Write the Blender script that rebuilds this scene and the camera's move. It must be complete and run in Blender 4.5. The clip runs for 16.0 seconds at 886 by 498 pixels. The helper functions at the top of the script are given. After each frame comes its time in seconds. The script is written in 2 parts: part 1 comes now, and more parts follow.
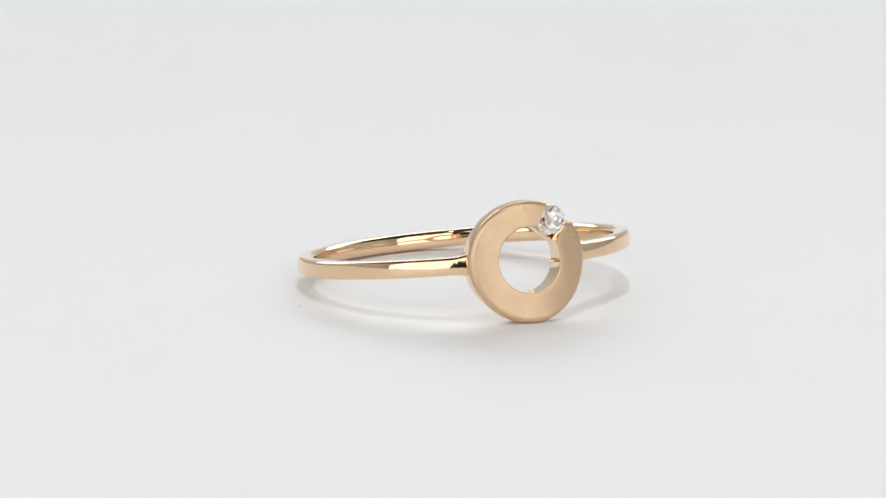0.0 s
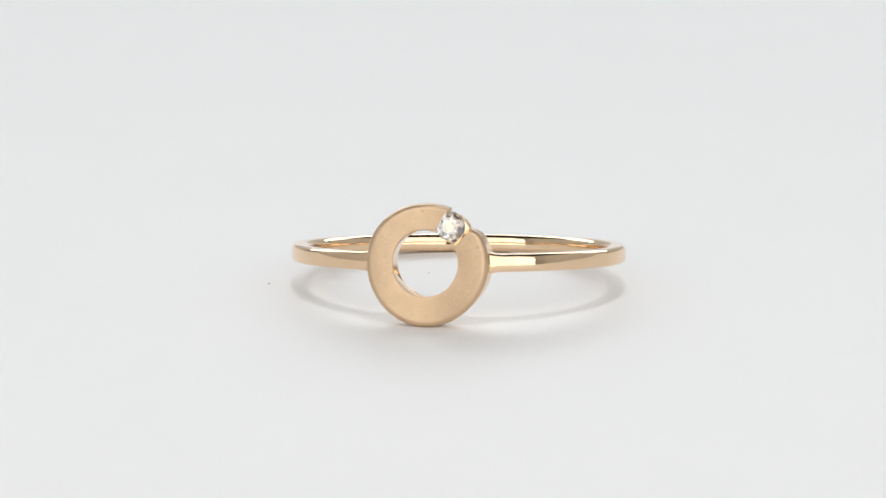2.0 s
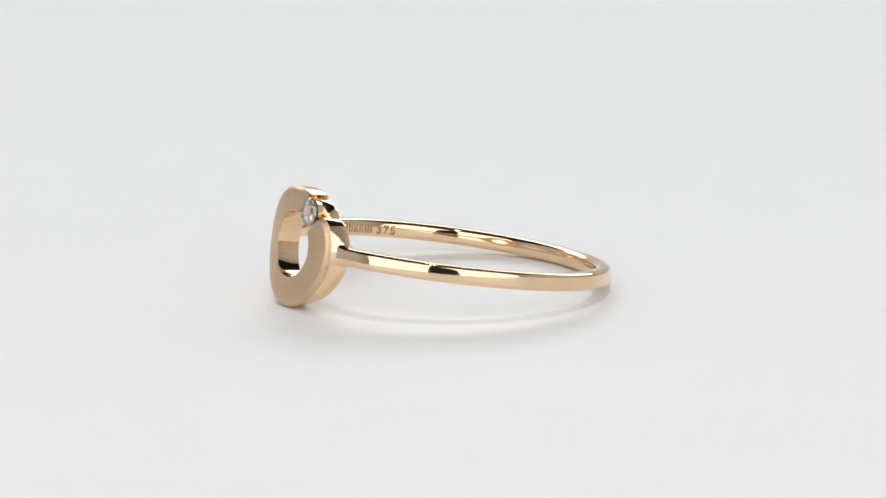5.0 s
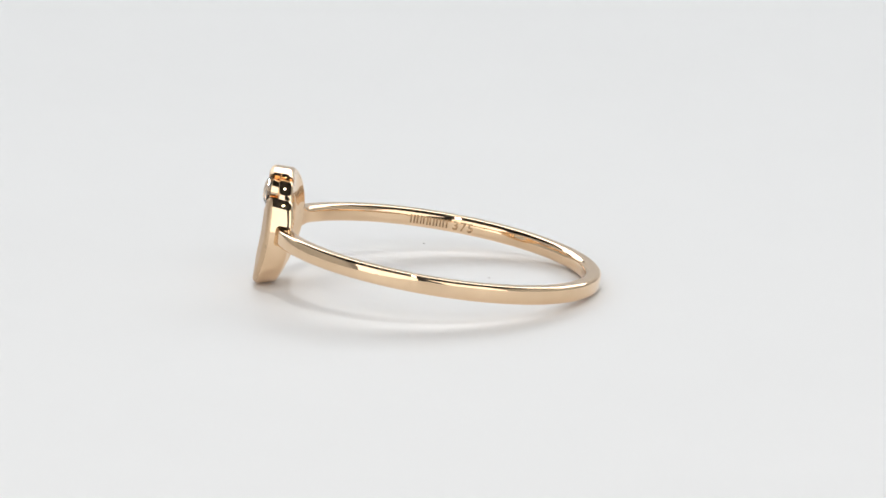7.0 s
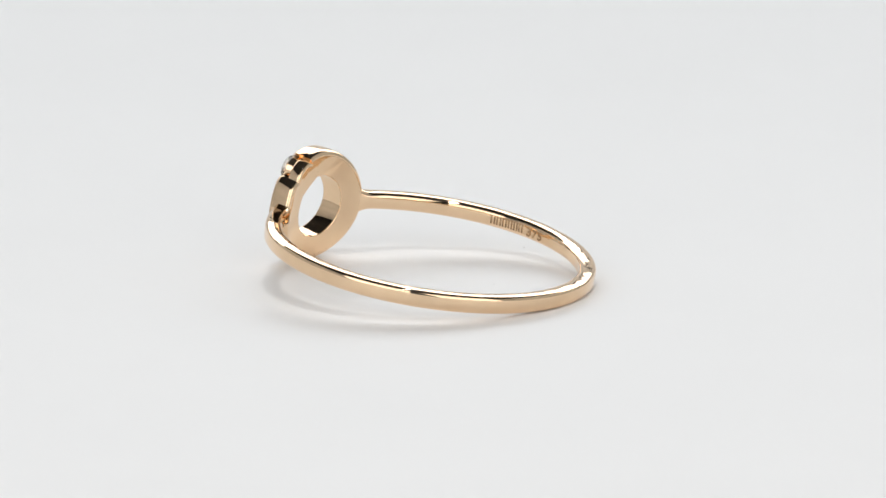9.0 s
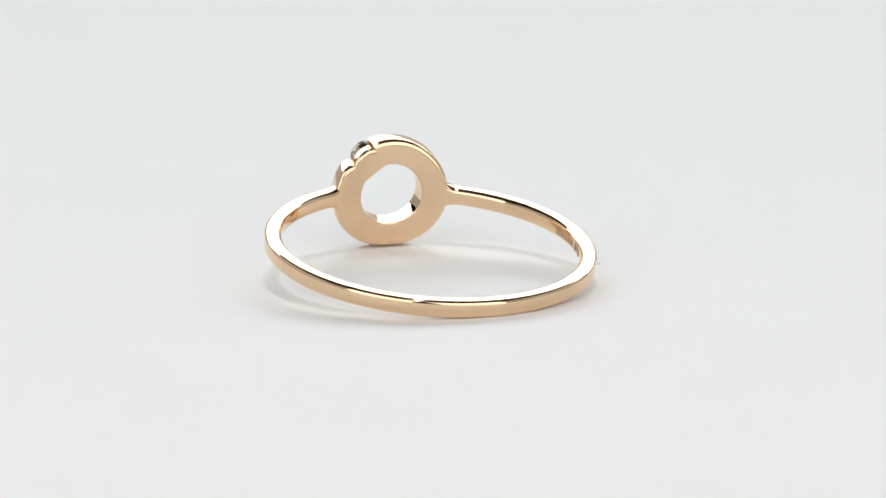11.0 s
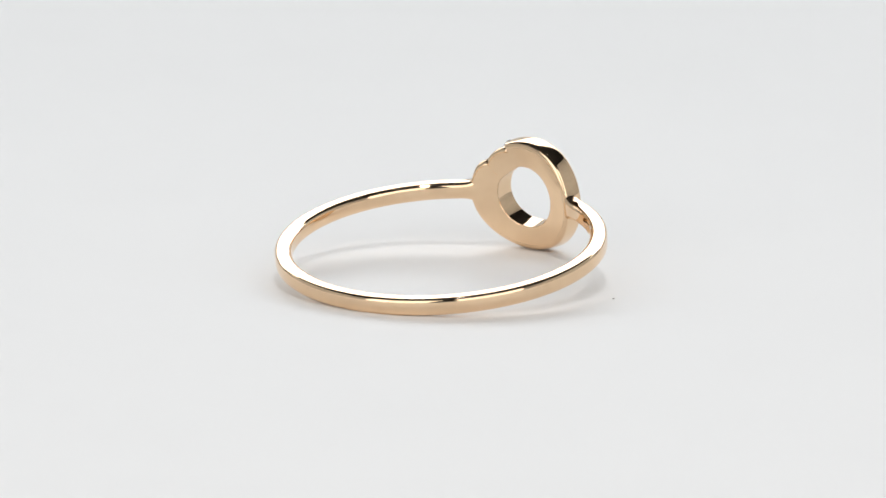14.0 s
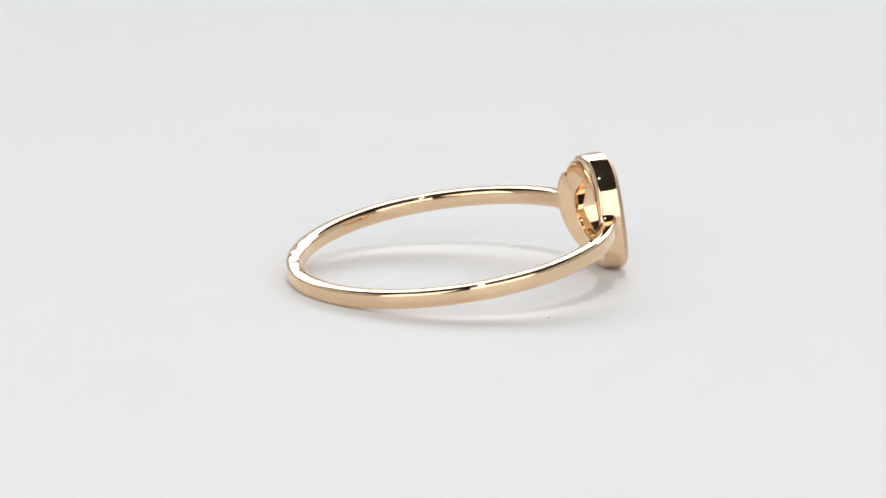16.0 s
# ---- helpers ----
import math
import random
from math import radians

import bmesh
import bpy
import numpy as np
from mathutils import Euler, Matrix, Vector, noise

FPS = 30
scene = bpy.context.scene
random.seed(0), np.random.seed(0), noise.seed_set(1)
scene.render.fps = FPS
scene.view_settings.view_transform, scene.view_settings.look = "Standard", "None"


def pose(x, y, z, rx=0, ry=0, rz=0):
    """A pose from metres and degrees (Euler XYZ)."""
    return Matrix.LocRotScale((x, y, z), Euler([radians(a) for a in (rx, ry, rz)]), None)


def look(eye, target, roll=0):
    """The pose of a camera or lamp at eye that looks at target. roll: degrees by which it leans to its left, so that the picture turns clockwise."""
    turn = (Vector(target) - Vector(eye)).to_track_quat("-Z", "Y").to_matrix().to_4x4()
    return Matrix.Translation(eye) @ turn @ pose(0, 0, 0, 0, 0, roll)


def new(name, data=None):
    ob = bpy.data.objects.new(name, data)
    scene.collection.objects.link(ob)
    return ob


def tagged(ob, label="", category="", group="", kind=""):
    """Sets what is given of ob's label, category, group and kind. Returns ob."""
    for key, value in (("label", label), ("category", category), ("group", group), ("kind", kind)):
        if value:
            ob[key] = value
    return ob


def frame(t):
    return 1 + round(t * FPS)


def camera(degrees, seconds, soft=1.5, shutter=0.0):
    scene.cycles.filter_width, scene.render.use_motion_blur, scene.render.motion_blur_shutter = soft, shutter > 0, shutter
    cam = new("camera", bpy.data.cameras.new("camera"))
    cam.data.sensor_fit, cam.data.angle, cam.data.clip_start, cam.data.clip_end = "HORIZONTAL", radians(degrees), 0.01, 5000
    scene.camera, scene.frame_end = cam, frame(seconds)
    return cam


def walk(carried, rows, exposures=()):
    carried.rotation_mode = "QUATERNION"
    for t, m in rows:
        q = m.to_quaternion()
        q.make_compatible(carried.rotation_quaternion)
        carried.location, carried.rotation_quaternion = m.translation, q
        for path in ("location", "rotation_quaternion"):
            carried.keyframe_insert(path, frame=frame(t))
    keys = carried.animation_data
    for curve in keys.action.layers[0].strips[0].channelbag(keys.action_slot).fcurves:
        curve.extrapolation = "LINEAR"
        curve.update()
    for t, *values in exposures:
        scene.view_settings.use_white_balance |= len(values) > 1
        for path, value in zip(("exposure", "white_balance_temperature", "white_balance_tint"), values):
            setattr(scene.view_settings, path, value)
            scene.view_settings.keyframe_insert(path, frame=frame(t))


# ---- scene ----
MM = 0.001

# ---- camera: stands still, a long lens about 37 cm from the turntable's axis ----
ELEV, DIST = radians(13.202), 365.94 * MM
PITCH, YAW = radians(-13.202 + 0.306), radians(-0.036)
cam = camera(7.953, 16.0, 1.6)
EYE = Vector((0, -DIST * math.cos(ELEV), DIST * math.sin(ELEV)))
AIM = EYE + Vector((math.sin(YAW) * math.cos(PITCH), math.cos(YAW) * math.cos(PITCH), math.sin(PITCH))) * DIST
CAMERA_POSE = look(EYE, AIM, 0.276)
walk(cam, [(0.0, CAMERA_POSE), (16.0, CAMERA_POSE)])
scene.view_settings.exposure = 0.70

# ---- world and lamps ----
world = bpy.data.worlds.new("studio_world")
scene.world = world
world.use_nodes = True
world.node_tree.nodes["Background"].inputs[0].default_value = (0.9, 0.95, 1.0, 1)
world.node_tree.nodes["Background"].inputs[1].default_value = 0.02


def area_lamp(name, m, sx, sy, watts, colour, shape="RECTANGLE"):
    data = bpy.data.lights.new(name, "AREA")
    data.shape, data.size, data.size_y, data.energy, data.color = shape, sx, sy, watts, colour
    ob = new(name, data)
    ob.matrix_world = m
    return ob


# the LED head over the table, the soft light above the back of the set and the soft panels either side of the lens opening
area_lamp("overhead_led", look((0.015, -0.10, 0.64), (0, 0, 0)), 0.034, 0.034, 0.44, (1.0, 0.98, 0.96), "DISK")
area_lamp("back_softbox", look((0, 0.565, 0.385), (0, 0.02, 0)), 1.25, 0.31, 2.4, (0.945, 0.978, 1.0))
for side in (-1, 1):
    area_lamp("front_panel_light", look((side * 0.265, -0.435, 0.28), (0, 0, 0.14)), 0.45, 0.60, 0.90, (1.0, 0.985, 0.97))


# ---- materials ----
def material(name):
    m = bpy.data.materials.new(name)
    m.use_nodes = True
    return m, m.node_tree.nodes, m.node_tree.links, m.node_tree.nodes["Principled BSDF"]


def ramp(nodes, links, src, stops):
    r = nodes.new("ShaderNodeValToRGB")
    el = r.color_ramp.elements
    while len(el) < len(stops):
        el.new(0.5)
    for e, (p, c) in zip(el, stops):
        e.position, e.color = p, (*c, 1) if len(c) == 3 else c
    links.new(src, r.inputs[0])
    return r


def noise_tex(nodes, links, scale, detail=3.0, rough=0.5):
    co = nodes.new("ShaderNodeTexCoord")
    n = nodes.new("ShaderNodeTexNoise")
    n.inputs["Scale"].default_value, n.inputs["Detail"].default_value = scale, detail
    n.inputs["Roughness"].default_value = rough
    links.new(co.outputs["Object"], n.inputs["Vector"])
    return n


def polished_gold():
    m, nodes, links, b = material("polished_gold")
    n = noise_tex(nodes, links, 900, 3)
    r = ramp(nodes, links, n.outputs["Fac"], [(0.3, (0.885, 0.645, 0.418)), (0.7, (0.925, 0.685, 0.455))])
    links.new(r.outputs[0], b.inputs["Base Color"])
    b.inputs["Metallic"].default_value = 1.0
    f = noise_tex(nodes, links, 2500, 4)
    rr = ramp(nodes, links, f.outputs["Fac"], [(0.3, (0.02,) * 3), (0.75, (0.06,) * 3)])
    links.new(rr.outputs[0], b.inputs["Roughness"])
    # long waves from hand polishing under a finer ripple
    wave = nodes.new("ShaderNodeBump")
    wave.inputs["Strength"].default_value, wave.inputs["Distance"].default_value = 1.0, 0.00002
    links.new(noise_tex(nodes, links, 520, 1).outputs["Fac"], wave.inputs["Height"])
    bump = nodes.new("ShaderNodeBump")
    bump.inputs["Strength"].default_value, bump.inputs["Distance"].default_value = 0.6, 0.000012
    links.new(noise_tex(nodes, links, 1300, 2).outputs["Fac"], bump.inputs["Height"])
    links.new(wave.outputs[0], bump.inputs["Normal"])
    links.new(bump.outputs[0], b.inputs["Normal"])
    return m


def satin_gold():
    m, nodes, links, b = material("satin_gold")
    n = noise_tex(nodes, links, 700, 4)
    r = ramp(nodes, links, n.outputs["Fac"], [(0.3, (0.66, 0.475, 0.305)), (0.7, (0.73, 0.535, 0.352))])
    # a few darker pits left by the blasting
    spots = noise_tex(nodes, links, 2600, 1, 0.3)
    pit = ramp(nodes, links, spots.outputs["Fac"], [(0.70, (1.0,) * 3), (0.76, (0.84,) * 3)])
    mix = nodes.new("ShaderNodeMix")
    mix.data_type, mix.blend_type = "RGBA", "MULTIPLY"
    mix.inputs["Factor"].default_value = 1.0
    links.new(r.outputs[0], mix.inputs["A"])
    links.new(pit.outputs[0], mix.inputs["B"])
    links.new(mix.outputs["Result"], b.inputs["Base Color"])
    b.inputs["Metallic"].default_value = 1.0
    # matte ground with scattered bright facets that glint where they face a lamp
    grains = nodes.new("ShaderNodeTexVoronoi")
    grains.inputs["Scale"].default_value = 24000
    co = nodes.new("ShaderNodeTexCoord")
    links.new(co.outputs["Object"], grains.inputs["Vector"])
    few = nodes.new("ShaderNodeSeparateColor")
    links.new(grains.outputs["Color"], few.inputs[0])
    rr = ramp(nodes, links, few.outputs[0], [(0.885, (0.43,) * 3), (0.975, (0.285,) * 3)])
    links.new(rr.outputs[0], b.inputs["Roughness"])
    tilt = nodes.new("ShaderNodeBump")
    tilt.inputs["Strength"].default_value, tilt.inputs["Distance"].default_value = 0.5, 0.00001
    links.new(noise_tex(nodes, links, 9000, 2, 0.6).outputs["Fac"], tilt.inputs["Height"])
    soft = nodes.new("ShaderNodeBump")
    soft.inputs["Strength"].default_value, soft.inputs["Distance"].default_value = 0.8, 0.00003
    links.new(noise_tex(nodes, links, 900, 2).outputs["Fac"], soft.inputs["Height"])
    links.new(soft.outputs[0], tilt.inputs["Normal"])
    # each bright facet leans its own way
    lean = nodes.new("ShaderNodeVectorMath")
    lean.operation = "SUBTRACT"
    lean.inputs[1].default_value = (0.5, 0.5, 0.5)
    links.new(grains.outputs["Color"], lean.inputs[0])
    pick = ramp(nodes, links, few.outputs[0], [(0.885, (0.0,) * 3), (0.975, (0.55,) * 3)])
    amount = nodes.new("ShaderNodeVectorMath")
    amount.operation = "MULTIPLY"
    links.new(lean.outputs[0], amount.inputs[0])
    links.new(pick.outputs[0], amount.inputs[1])
    total = nodes.new("ShaderNodeVectorMath")
    total.operation = "ADD"
    links.new(tilt.outputs[0], total.inputs[0])
    links.new(amount.outputs[0], total.inputs[1])
    unit = nodes.new("ShaderNodeVectorMath")
    unit.operation = "NORMALIZE"
    links.new(total.outputs[0], unit.inputs[0])
    links.new(unit.outputs[0], b.inputs["Normal"])
    return m


def plain(name, colour, rough, metal=0.0, scale=300, spread=0.06):
    m, nodes, links, b = material(name)
    n = noise_tex(nodes, links, scale, 4)
    lo = [max(0, c * (1 - spread)) for c in colour]
    hi = [min(1, c * (1 + spread)) for c in colour]
    r = ramp(nodes, links, n.outputs["Fac"], [(0.3, lo), (0.7, hi)])
    links.new(r.outputs[0], b.inputs["Base Color"])
    b.inputs["Roughness"].default_value, b.inputs["Metallic"].default_value = rough, metal
    return m


def diamond_material():
    m, nodes, links, b = material("diamond")
    b.inputs["Base Color"].default_value = (1, 1, 1, 1)
    b.inputs["Roughness"].default_value = 0.0
    b.inputs["IOR"].default_value = 2.6
    b.inputs["Transmission Weight"].default_value = 0.93
    return m


GOLD, SATIN, DIAMOND = polished_gold(), satin_gold(), diamond_material()
ENGRAVED = plain("engraved_gold", (0.50, 0.33, 0.19), 0.5, 1.0, 4000, 0.25)
WHITE_TOP = plain("white_acrylic", (0.84, 0.84, 0.84), 0.55, 0.0, 60, 0.006)
WHITE_PAPER = plain("white_paper", (0.82, 0.83, 0.835), 0.8, 0.0, 40, 0.01)
DARK_CLOTH = plain("dark_room", (0.18, 0.18, 0.185), 0.9, 0.0, 8, 0.15)
DUST = plain("grey_dust", (0.24, 0.22, 0.20), 0.9, 0.0, 5000, 0.3)
WALL_GREY = plain("white_wall", (0.60, 0.60, 0.60), 0.9, 0.0, 8, 0.08)


# ---- mesh helpers ----
def mesh_object(name, bm, mat, smooth=True):
    bmesh.ops.recalc_face_normals(bm, faces=bm.faces[:])
    me = bpy.data.meshes.new(name)
    bm.to_mesh(me)
    bm.free()
    me.materials.append(mat)
    if smooth:
        for p in me.polygons:
            p.use_smooth = True
    return new(name, me)


def part(name, bm, mat, parent, label="", smooth=True):
    ob = mesh_object(name, bm, mat, smooth)
    ob.parent = parent
    if label:
        tagged(ob, label)
    return ob


def sharpen(ob, degrees=32):
    """Keeps edges that turn more than this crisp under smooth shading."""
    bm = bmesh.new()
    bm.from_mesh(ob.data)
    for e in bm.edges:
        e.smooth = e.calc_face_angle(0) < radians(degrees)
    bm.to_mesh(ob.data)
    bm.free()
    return ob


def box_bm(x0, y0, z0, x1, y1, z1):
    bm = bmesh.new()
    bmesh.ops.create_cube(bm, size=1)
    bmesh.ops.transform(bm, matrix=Matrix.Translation(((x0 + x1) / 2, (y0 + y1) / 2, (z0 + z1) / 2)) @ Matrix.Diagonal((x1 - x0, y1 - y0, z1 - z0, 1)), verts=bm.verts[:])
    return bm


def sweep(bm, rings, closed=False, cap=True):
    """Skins a run of equal closed sections; caps its ends."""
    rows = [[bm.verts.new(p) for p in ring] for ring in rings]
    n = len(rows[0])
    for i in range(len(rows) if closed else len(rows) - 1):
        a, b = rows[i], rows[(i + 1) % len(rows)]
        for j in range(n):
            bm.faces.new((a[j], a[(j + 1) % n], b[(j + 1) % n], b[j]))
    if cap and not closed:
        bm.faces.new(rows[0])
        bm.faces.new(rows[-1][::-1])
    return bm


def rounded_section(a0, a1, b0, b1, radii, steps=5):
    """A rectangle a0..a1 by b0..b1 with its own radius at (a1,b1), (a0,b1), (a0,b0), (a1,b0)."""
    out = []
    for k, (a, b, sa, sb) in enumerate(((a1, b1, -1, -1), (a0, b1, 1, -1), (a0, b0, 1, 1), (a1, b0, -1, 1))):
        r = radii[k]
        ca, cb = a + sa * r, b + sb * r
        for i in range(steps + 1):
            ang = math.pi / 2 * (k + i / steps)
            out.append((ca + r * math.cos(ang), cb + r * math.sin(ang)))
    return out


# ---- the set: table, sweep, panels, dark room ----
def build_set():
    bm = bmesh.new()
    prof = [(-0.70, -0.022), (-0.3, -0.022), (0.0, -0.022), (0.30, -0.022)]
    prof += [(0.30 + 0.12 * math.sin(a), -0.022 + 0.12 * (1 - math.cos(a))) for a in np.linspace(0.1, math.pi / 2, 12)]
    prof += [(0.42, 0.13), (0.42, 0.16)]
    rows = [[bm.verts.new((x, y, z)) for x in (-0.6, 0.6)] for y, z in prof]
    for a, b in zip(rows, rows[1:]):
        bm.faces.new((a[0], a[1], b[1], b[0]))
    ob = mesh_object("backdrop", bm, WHITE_PAPER)
    sol = ob.modifiers.new("thickness", "SOLIDIFY")
    sol.thickness, sol.offset = 0.001, -1
    tagged(ob, "seamless white paper sweep under the turntable", "backdrop", kind="structure")
    for name, x in (("wall_west", -0.55), ("wall_east", 0.55)):
        w = mesh_object(name, box_bm(x - 0.004, -0.70, -0.0215, x + 0.004, 0.42, 0.62), WALL_GREY, False)
        tagged(w, "plain white side wall of the photo set", "wall", kind="structure")
    floor = mesh_object("floor", box_bm(-1.5, -1.5, -0.05, 1.5, 1.5, -0.0235), DARK_CLOTH, False)
    tagged(floor, "dark studio table surface around the paper sweep", "floor", kind="structure")
    ceil = mesh_object("ceiling", box_bm(-1.5, -1.5, 1.4, 1.5, 1.5, 1.42), DARK_CLOTH, False)
    tagged(ceil, "dark studio ceiling", "ceiling", kind="structure")
    for name, b in (("wall_south", (-1.5, -1.52, -0.05, 1.5, -1.5, 1.4)), ("wall_north", (-1.5, 1.5, -0.05, 1.5, 1.52, 1.4)),
                    ("wall_far_west", (-1.52, -1.5, -0.05, -1.5, 1.5, 1.4)), ("wall_far_east", (1.5, -1.5, -0.05, 1.52, 1.5, 1.4))):
        w = mesh_object(name, box_bm(*b), DARK_CLOTH, False)
        tagged(w, "dark studio wall", "wall", kind="structure")


build_set()


# ---- turntable ----
def lathe(profile, seg=96):
    bm = bmesh.new()
    rows = []
    for i in range(seg):
        a = 2 * math.pi * i / seg
        rows.append([bm.verts.new((r * math.cos(a), r * math.sin(a), z)) for r, z in profile])
    for i in range(seg):
        a, b = rows[i], rows[(i + 1) % seg]
        for j in range(len(profile) - 1):
            bm.faces.new((a[j], a[j + 1], b[j + 1], b[j]))
    bm.faces.new([r[0] for r in rows])
    bm.faces.new([r[-1] for r in rows][::-1])
    return bm


turntable = new("turntable")
tagged(turntable, "round white acrylic turntable, slowly turning, with a few dust specks", "turntable")
R = 150 * MM
part("platter", lathe([(R - 0.004, -0.018), (R - 0.001, -0.018), (R, -0.017), (R, -0.002), (R - 0.0006, -0.0006), (R - 0.002, 0.0)], 128), WHITE_TOP, turntable, "smooth white acrylic platter")
part("base", lathe([(0.06, -0.0215), (0.07, -0.0215), (0.07, -0.0182), (0.06, -0.0182)], 64), WHITE_PAPER, turntable)


def fibre(points, radius):
    bm = bmesh.new()
    rings = []
    for k, p in enumerate(points):
        p = Vector(p)
        d = (Vector(points[min(k + 1, len(points) - 1)]) - Vector(points[max(k - 1, 0)])).normalized()
        s = d.cross(Vector((0, 0, 1))).normalized()
        up = s.cross(d)
        r = radius * (0.5 if k in (0, len(points) - 1) else 1)
        rings.append([p + (s * math.cos(a) + up * math.sin(a)) * r for a in np.linspace(0, 2 * math.pi, 7)[:-1]])
    return sweep(bm, rings)


def dust(x, y, length, turn, radius):
    rng = random.Random(int(x * 100) + int(y * 37))
    pts = [((x + length * (i / 4 - 0.5) * math.cos(turn) + rng.uniform(-.03, .03)) * MM, (y + length * (i / 4 - 0.5) * math.sin(turn) + rng.uniform(-.03, .03)) * MM, radius * MM) for i in range(5)]
    part("dust_speck", fibre(pts, radius * MM), DUST, turntable, "tiny dark grey dust speck")


DUST_AT = ((-9.92, -2.40, 0.16, 0.4, 0.022), (-1.51, 2.30, 0.14, 1.0, 0.009))
for d in DUST_AT:
    dust(*d)

# ---- the ring ----
# ring space: x along the head's direction (u), y to the head's side (v), z along the finger hole (w); millimetres scaled to metres
RI, RO, BAND_H, INNER_DOME = 8.66, 9.55, 1.00, 0.085
TILT, LEAN = 9.035, 1.8
UF, KF, RB = 10.105, 0.0512, 8.668
RV, RW, RH = 3.47, 3.373, 1.855
BACK_R = 0.33
GAP = math.atan2(2.103, 1.431)

gold_ring = new("gold_ring")
tagged(gold_ring, "polished rose-gold ring with satin open-circle head and small diamond", "ring")


def P(u, v, w):
    return Vector((u * MM, v * MM, w * MM))


def build_band():
    bm = bmesh.new()
    a0 = math.asin(3.2 / 9.2)
    n = 240
    rings = []
    for i in range(n + 1):
        a = a0 + (2 * math.pi - 2 * a0) * i / n
        near = min(i, n - i) / n * (360 - 2 * math.degrees(a0))
        f = max(0.0, 1 - near / 6.5) ** 2.2
        h = BAND_H / 2
        ri, ro = RI + (RB + 0.03 - RI) * f, RO + 0.04 * f
        mid = (ri + ro) / 2
        sec = []
        for r, w in rounded_section(ri, ro, -h, h + 0.01, (0.22, 0.24, 0.24, 0.22), 7):
            crown = 1 - min(1.0, (w - 0.005) ** 2 / (h + 0.005) ** 2)
            # both faces are domed, the inner one more; the inner edge spreads into the head
            if r > mid:
                sec.append((r + 0.035 * crown, w * (1 + 0.30 * f)))
            else:
                sec.append((r - INNER_DOME * crown * (1 - f), w * (1 + 0.6 * f)))
        rings.append([P(r * math.cos(a), r * math.sin(a), w) for r, w in sec])
    sweep(bm, rings)
    sharpen(part("band", bm, GOLD, gold_ring, "polished rose-gold band with softly rounded edges"), 50)


def front(v):
    """The gently domed face of the head."""
    return UF - KF * v * v


def rear(v):
    """The hollow back of the head, which follows the finger."""
    return math.sqrt(RB * RB - v * v)


def plate_sections(starts, ends, sec, count):
    """Sections of an open annulus. starts and ends: (outer angle, inner angle)."""
    rings = []
    for i in range(count + 1):
        f = i / count
        ao = starts[0] + (ends[0] - starts[0]) * f
        ai = starts[1] + (ends[1] - starts[1]) * f
        pi_ = Vector((RH * math.cos(ai), RH * math.sin(ai)))
        ring = []
        tip = 1 - 0.07 * max(0.0, (f - 0.965) / 0.035) ** 2
        # the front outline hangs a little lower than the back one
        fore = Vector((RV * math.cos(ao), (RW - 0.05 + 0.115 * (1 - math.sin(ao))) * math.sin(ao))) * tip
        aft = Vector(((3.45 + 0.09 * math.cos(ao)) * math.cos(ao), 3.34 * math.sin(ao))) * tip
        for base, off, where, du in sec:
            if du is None:
                po = fore.lerp(aft, where)
                q = po + po.normalized() * off
                u0, u1 = front(fore.x) - 0.30, rear(aft.x) + BACK_R
                ring.append(P(u0 + (u1 - u0) * where, q.x, q.y))
                continue
            po = fore if where else aft
            q = pi_.lerp(po, base + off / (po - pi_).length)
            ring.append(P(front(q.x) - du if where else rear(q.x) + du, q.x, q.y))
        rings.append(ring)
    return rings


def corner_run(base, sign, at_front, r, order, steps=5):
    run = []
    for i in range(steps + 1):
        a = math.pi / 2 * i / steps
        run.append((base, sign * r * (1 - math.sin(a)), at_front, r * (1 - math.cos(a))))
    return run if order > 0 else run[::-1]


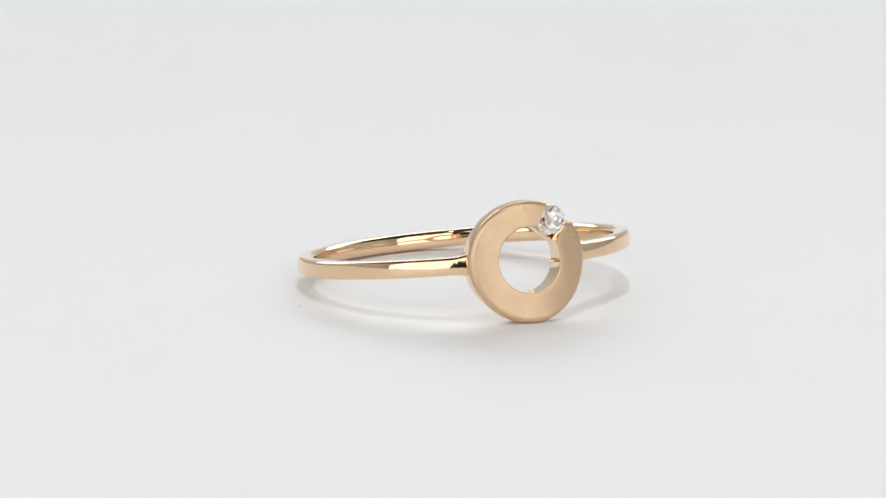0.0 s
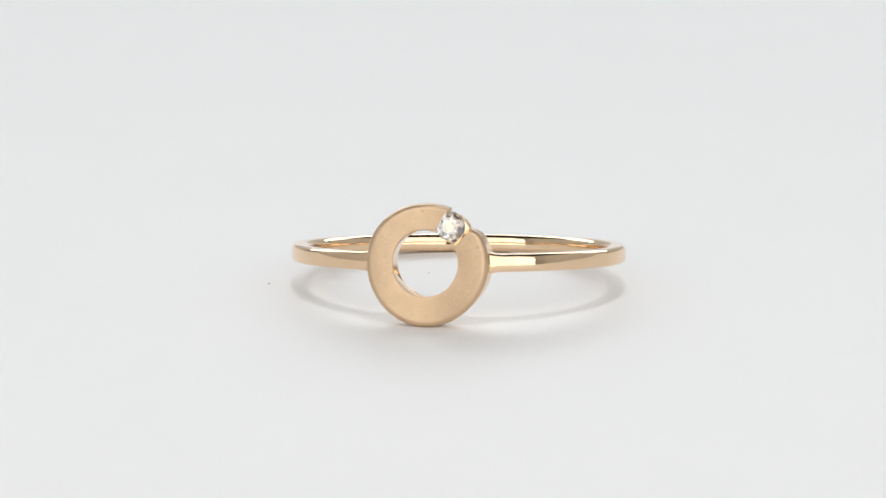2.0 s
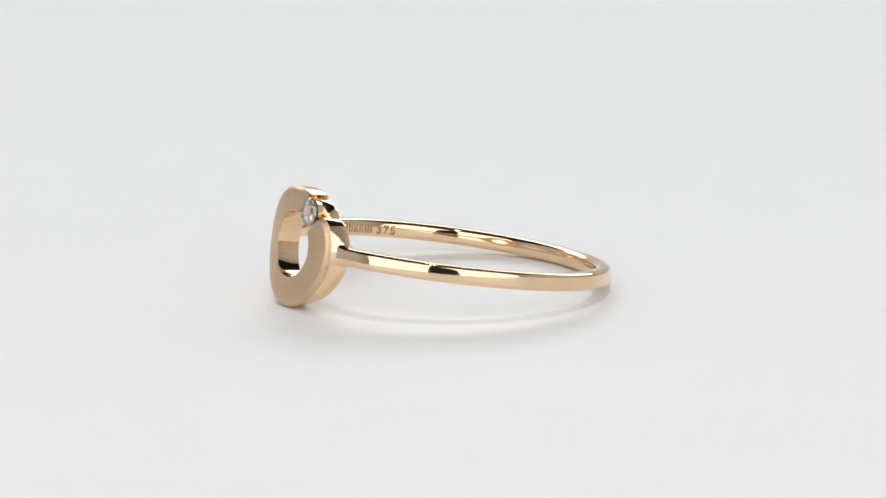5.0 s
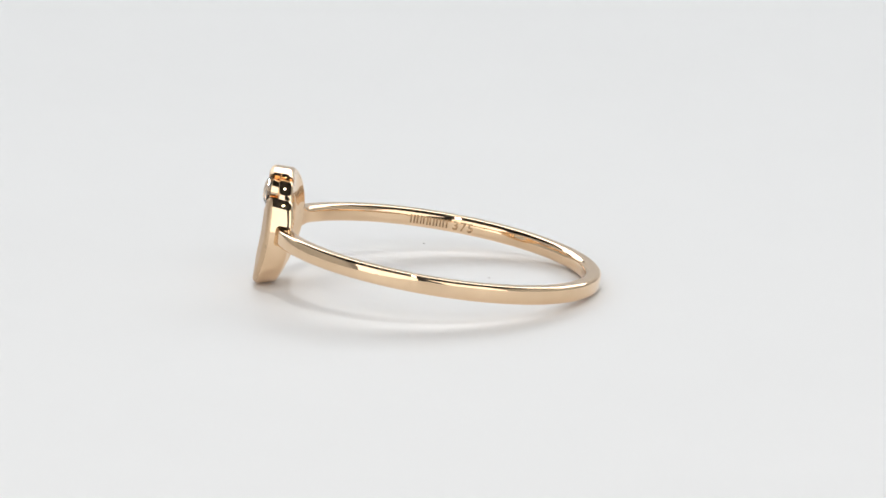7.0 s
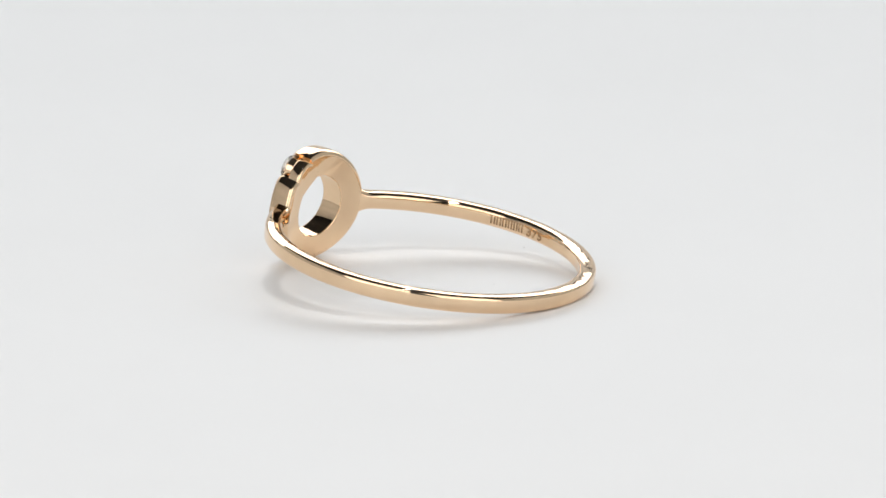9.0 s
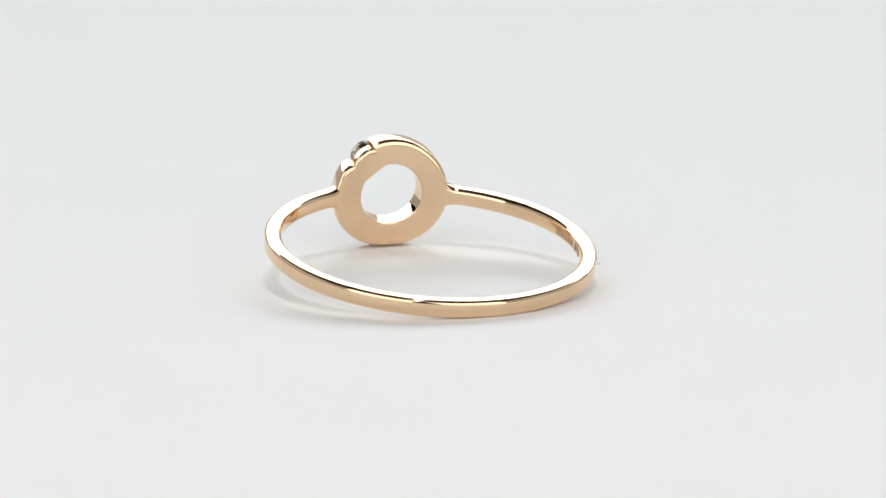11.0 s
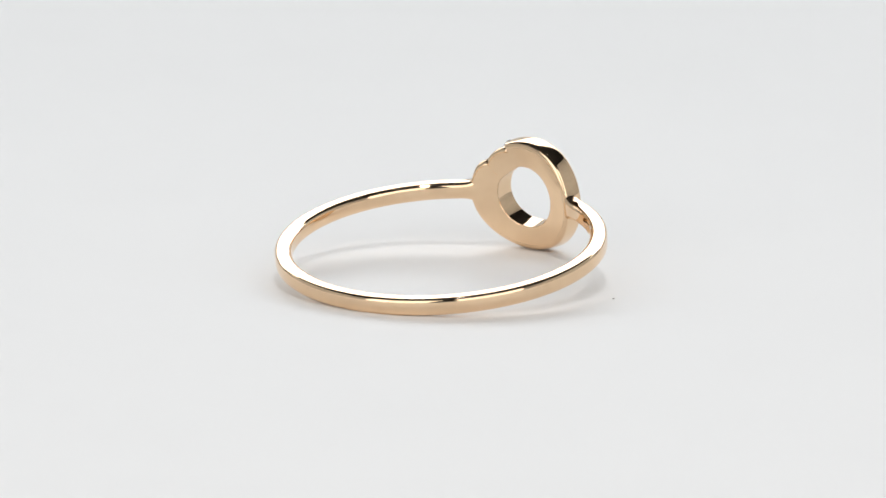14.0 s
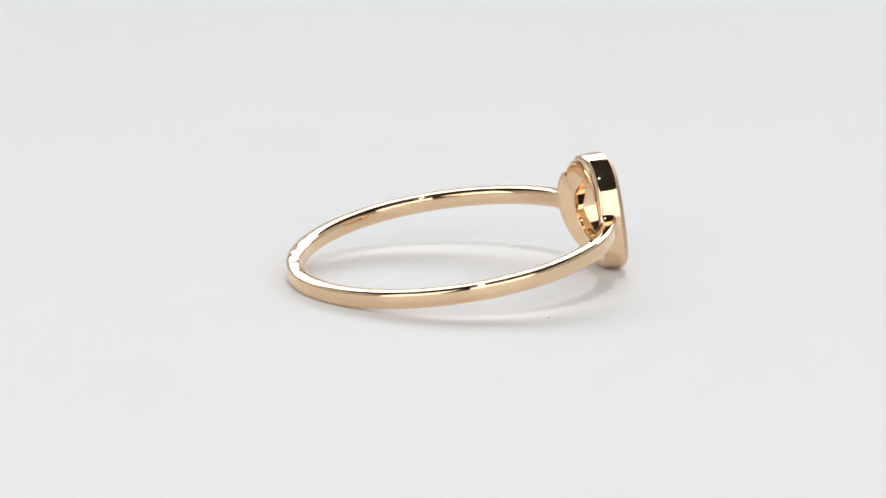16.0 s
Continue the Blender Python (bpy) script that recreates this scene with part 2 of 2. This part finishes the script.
def build_disc():
    sec = corner_run(1, -1, True, 0.30, 1, 8)
    # the rim swells a little between its rounded edges
    sec += [(1, 0.012 * math.sin(math.pi * k / 6), k / 6, None) for k in range(1, 6)]
    sec += corner_run(1, -1, False, BACK_R, -1, 7)
    sec += [(f, 0, False, 0.0) for f in (0.8, 0.6, 0.4, 0.2)]
    sec += corner_run(0, 1, False, 0.06, 1) + corner_run(0, 1, True, 0.08, -1)
    sec += [(f, 0, True, 0.0) for f in (0.2, 0.4, 0.6, 0.8)]
    starts = (GAP + radians(12.2), GAP + radians(18.1))
    ends = (GAP + 2 * math.pi - radians(17.4), GAP + 2 * math.pi - radians(25.9))
    bm = bmesh.new()
    sweep(bm, plate_sections(starts, ends, sec, 160))
    ob = part("open_circle", bm, GOLD, gold_ring, "domed open-circle head with satin face and polished rim")
    # the satin face is a skin of its own
    face, rest = bmesh.new(), bmesh.new()
    for target, wanted in ((face, True), (rest, False)):
        target.from_mesh(ob.data)
        drop = []
        for p in target.faces:
            c = p.calc_center_median() / MM
            if (c.x > front(c.y) - 0.32 and p.normal.x > 0.14) != wanted:
                drop.append(p)
        bmesh.ops.delete(target, geom=drop, context="FACES")
    rest.to_mesh(ob.data)
    rest.free()
    sharpen(ob, 40)
    me = bpy.data.meshes.new("satin_face")
    face.to_mesh(me)
    face.free()
    me.materials.append(SATIN)
    for p in me.polygons:
        p.use_smooth = True
    skin = tagged(new("satin_face", me), "matte satin-finished rose-gold face")
    skin.parent = ob
    # the back plate carries on behind the gap, lower than the rim, with a swollen middle and a roughly cut inner edge
    back = []
    count = 36
    rng = random.Random(4)
    for i in range(count + 1):
        f = i / count
        ao = GAP + radians(14.8 - 35.2 * f)
        ai = GAP + radians(19.0 - 45.9 * f)
        swell = math.sin(math.pi * min(1, max(0, (f - 0.1) / 0.8)))
        ro = 3.08 + 0.16 * swell ** 0.5
        ri = min(1.90, 1.70 / math.cos(ai - GAP + radians(4)) + rng.uniform(-0.015, 0.015))
        po, pi_ = Vector((math.cos(ao), math.sin(ao))) * ro, Vector((math.cos(ai), math.sin(ai))) * ri
        ring = []
        outline = rounded_section(0, ro - ri, 0.003, 0.88, (0.14, 0.05, 0.03, 0.24), 4)
        outline[15:15] = [((ro - ri) * g, 0.003) for g in (0.2, 0.4, 0.6)]
        for r, k in outline:
            q = pi_.lerp(po, r / (ro - ri))
            ring.append(P(rear(q.x) + k, q.x, q.y))
        back.append(ring)
    bm = bmesh.new()
    sweep(bm, back)
    sharpen(part("bridge", bm, GOLD, gold_ring, "polished bridge behind the stone"), 40)


STONE = (9.90, 1.431, 2.103)
STONE_R = 0.84


def build_stone():
    r = STONE_R
    ctr = Vector((STONE[1], STONE[2]))
    # seat: an open cup under the girdle
    bm = bmesh.new()
    rings = []
    for i in range(40):
        a = 2 * math.pi * i / 40
        c, s = math.cos(a), math.sin(a)
        prof = [(0.74, -0.20), (0.70, -0.20), (0.36, -0.62), (0.36, -1.05), (0.56, -1.05), (0.66, -0.55)]
        rings.append([P(STONE[0] + u, ctr.x + q * c, ctr.y + q * s) for q, u in prof])
    sweep(bm, rings, closed=True)
    sharpen(part("stone_seat", bm, GOLD, gold_ring, "polished gold cup under the diamond"), 40)
    pts = []
    for i in range(8):
        a = math.pi / 4 * i
        pts.append((0.56 * r, 0.30 * r, a))
    for i in range(8):
        pts.append((0.80 * r, 0.192 * r, math.pi / 4 * (i + 0.5)))
    for i in range(16):
        pts.append((r, 0.02 * r, math.pi / 8 * i))
        pts.append((r, -0.02 * r, math.pi / 8 * i))
    for i in range(8):
        pts.append((0.25 * r, -0.686 * r, math.pi / 4 * (i + 0.5)))
    bm = bmesh.new()
    rng = random.Random(11)
    for q, u, a in pts:
        # hand-cut facets are never quite even
        a, u = a + 0.2 + rng.uniform(-0.015, 0.015), u + (rng.uniform(-0.004, 0.004) if u < 0.28 * r else 0)
        bm.verts.new(P(STONE[0] + u, ctr.x + q * math.cos(a), ctr.y + q * math.sin(a)))
    bm.verts.new(P(STONE[0] - 0.88 * r, ctr.x, ctr.y))
    bmesh.ops.convex_hull(bm, input=bm.verts[:])
    bmesh.ops.dissolve_limit(bm, angle_limit=radians(0.5), verts=bm.verts[:], edges=bm.edges[:])
    part("diamond", bm, DIAMOND, gold_ring, "clear brilliant-cut diamond", False)


def inner_wrap(angle, w, depth):
    """A point on the band's inner face."""
    r = RI - INNER_DOME * (1 - (w - 0.005) ** 2 / (BAND_H / 2 + 0.005) ** 2) - depth
    return P(r * math.cos(angle), r * math.sin(angle), w)


def build_engraving():
    # the maker's word as pairs of plain upright bars, then the fineness number
    for i in range(12):
        mid = radians(-74.55 - i * 1.275 - (0.12 if i % 2 else 0))
        bm = bmesh.new()
        half = radians(0.33)
        rings = []
        for k in range(3):
            a = mid + half * (k - 1)
            rings.append([inner_wrap(a, w, dd) for w, dd in ((-0.25, 0.010), (0.25, 0.010), (0.25, -0.03), (-0.25, -0.03))])
        sweep(bm, rings)
        part("engraved_bar", bm, ENGRAVED, gold_ring, "engraved upright bar")
    for i, ch in enumerate("375"):
        curve = bpy.data.curves.new("digit", "FONT")
        curve.body, curve.size, curve.extrude = ch, 0.72, 0.013
        curve.offset = 0.02
        tmp = new("digit_tmp", curve)
        me = bpy.data.meshes.new_from_object(tmp.evaluated_get(bpy.context.evaluated_depsgraph_get()))
        bpy.data.objects.remove(tmp)
        bm = bmesh.new()
        bm.from_mesh(me)
        bpy.data.meshes.remove(me)
        start = radians(-91.0 - i * 2.95)
        for v in bm.verts:
            x, y, z = v.co
            v.co = inner_wrap(start - x / RI, y - 0.27, -0.003 + z)
        part("engraved_digit", bm, ENGRAVED, gold_ring, "engraved digit " + ch, False)


build_band()
build_disc()
build_stone()
build_engraving()


# ---- what turns ----
def motions():
    centre = Vector((0.8106, -0.5712))
    zc = (RO - 0.25) * math.sin(radians(TILT)) + BAND_H / 2 * math.cos(radians(TILT)) + 0.02
    knots = ((0, 0.739), (4, -0.824), (8, -0.133), (12, -0.223), (16, 0.2))
    # ring space to the table at turn 0, head towards the lens
    rest = Matrix.Translation((centre.x * MM, centre.y * MM, zc * MM)) @ Matrix(((0, 1, 0, 0), (-1, 0, 0, 0), (0, 0, 1, 0), (0, 0, 0, 1))) \
        @ pose(0, 0, 0, 0, -TILT, 0) @ pose(0, 0, 0, LEAN, 0, 0)
    ring_rows, table_rows = [], []
    for t in [0.5 * k for k in range(33)]:
        th = -22.802 + 16.992 * t + float(np.interp(t, [k[0] for k in knots], [k[1] for k in knots]))
        spin = pose(0, 0, 0, 0, 0, -th)
        ring_rows.append((t, spin @ rest))
        table_rows.append((t, spin))
    walk(gold_ring, ring_rows)
    walk(turntable, table_rows)


motions()
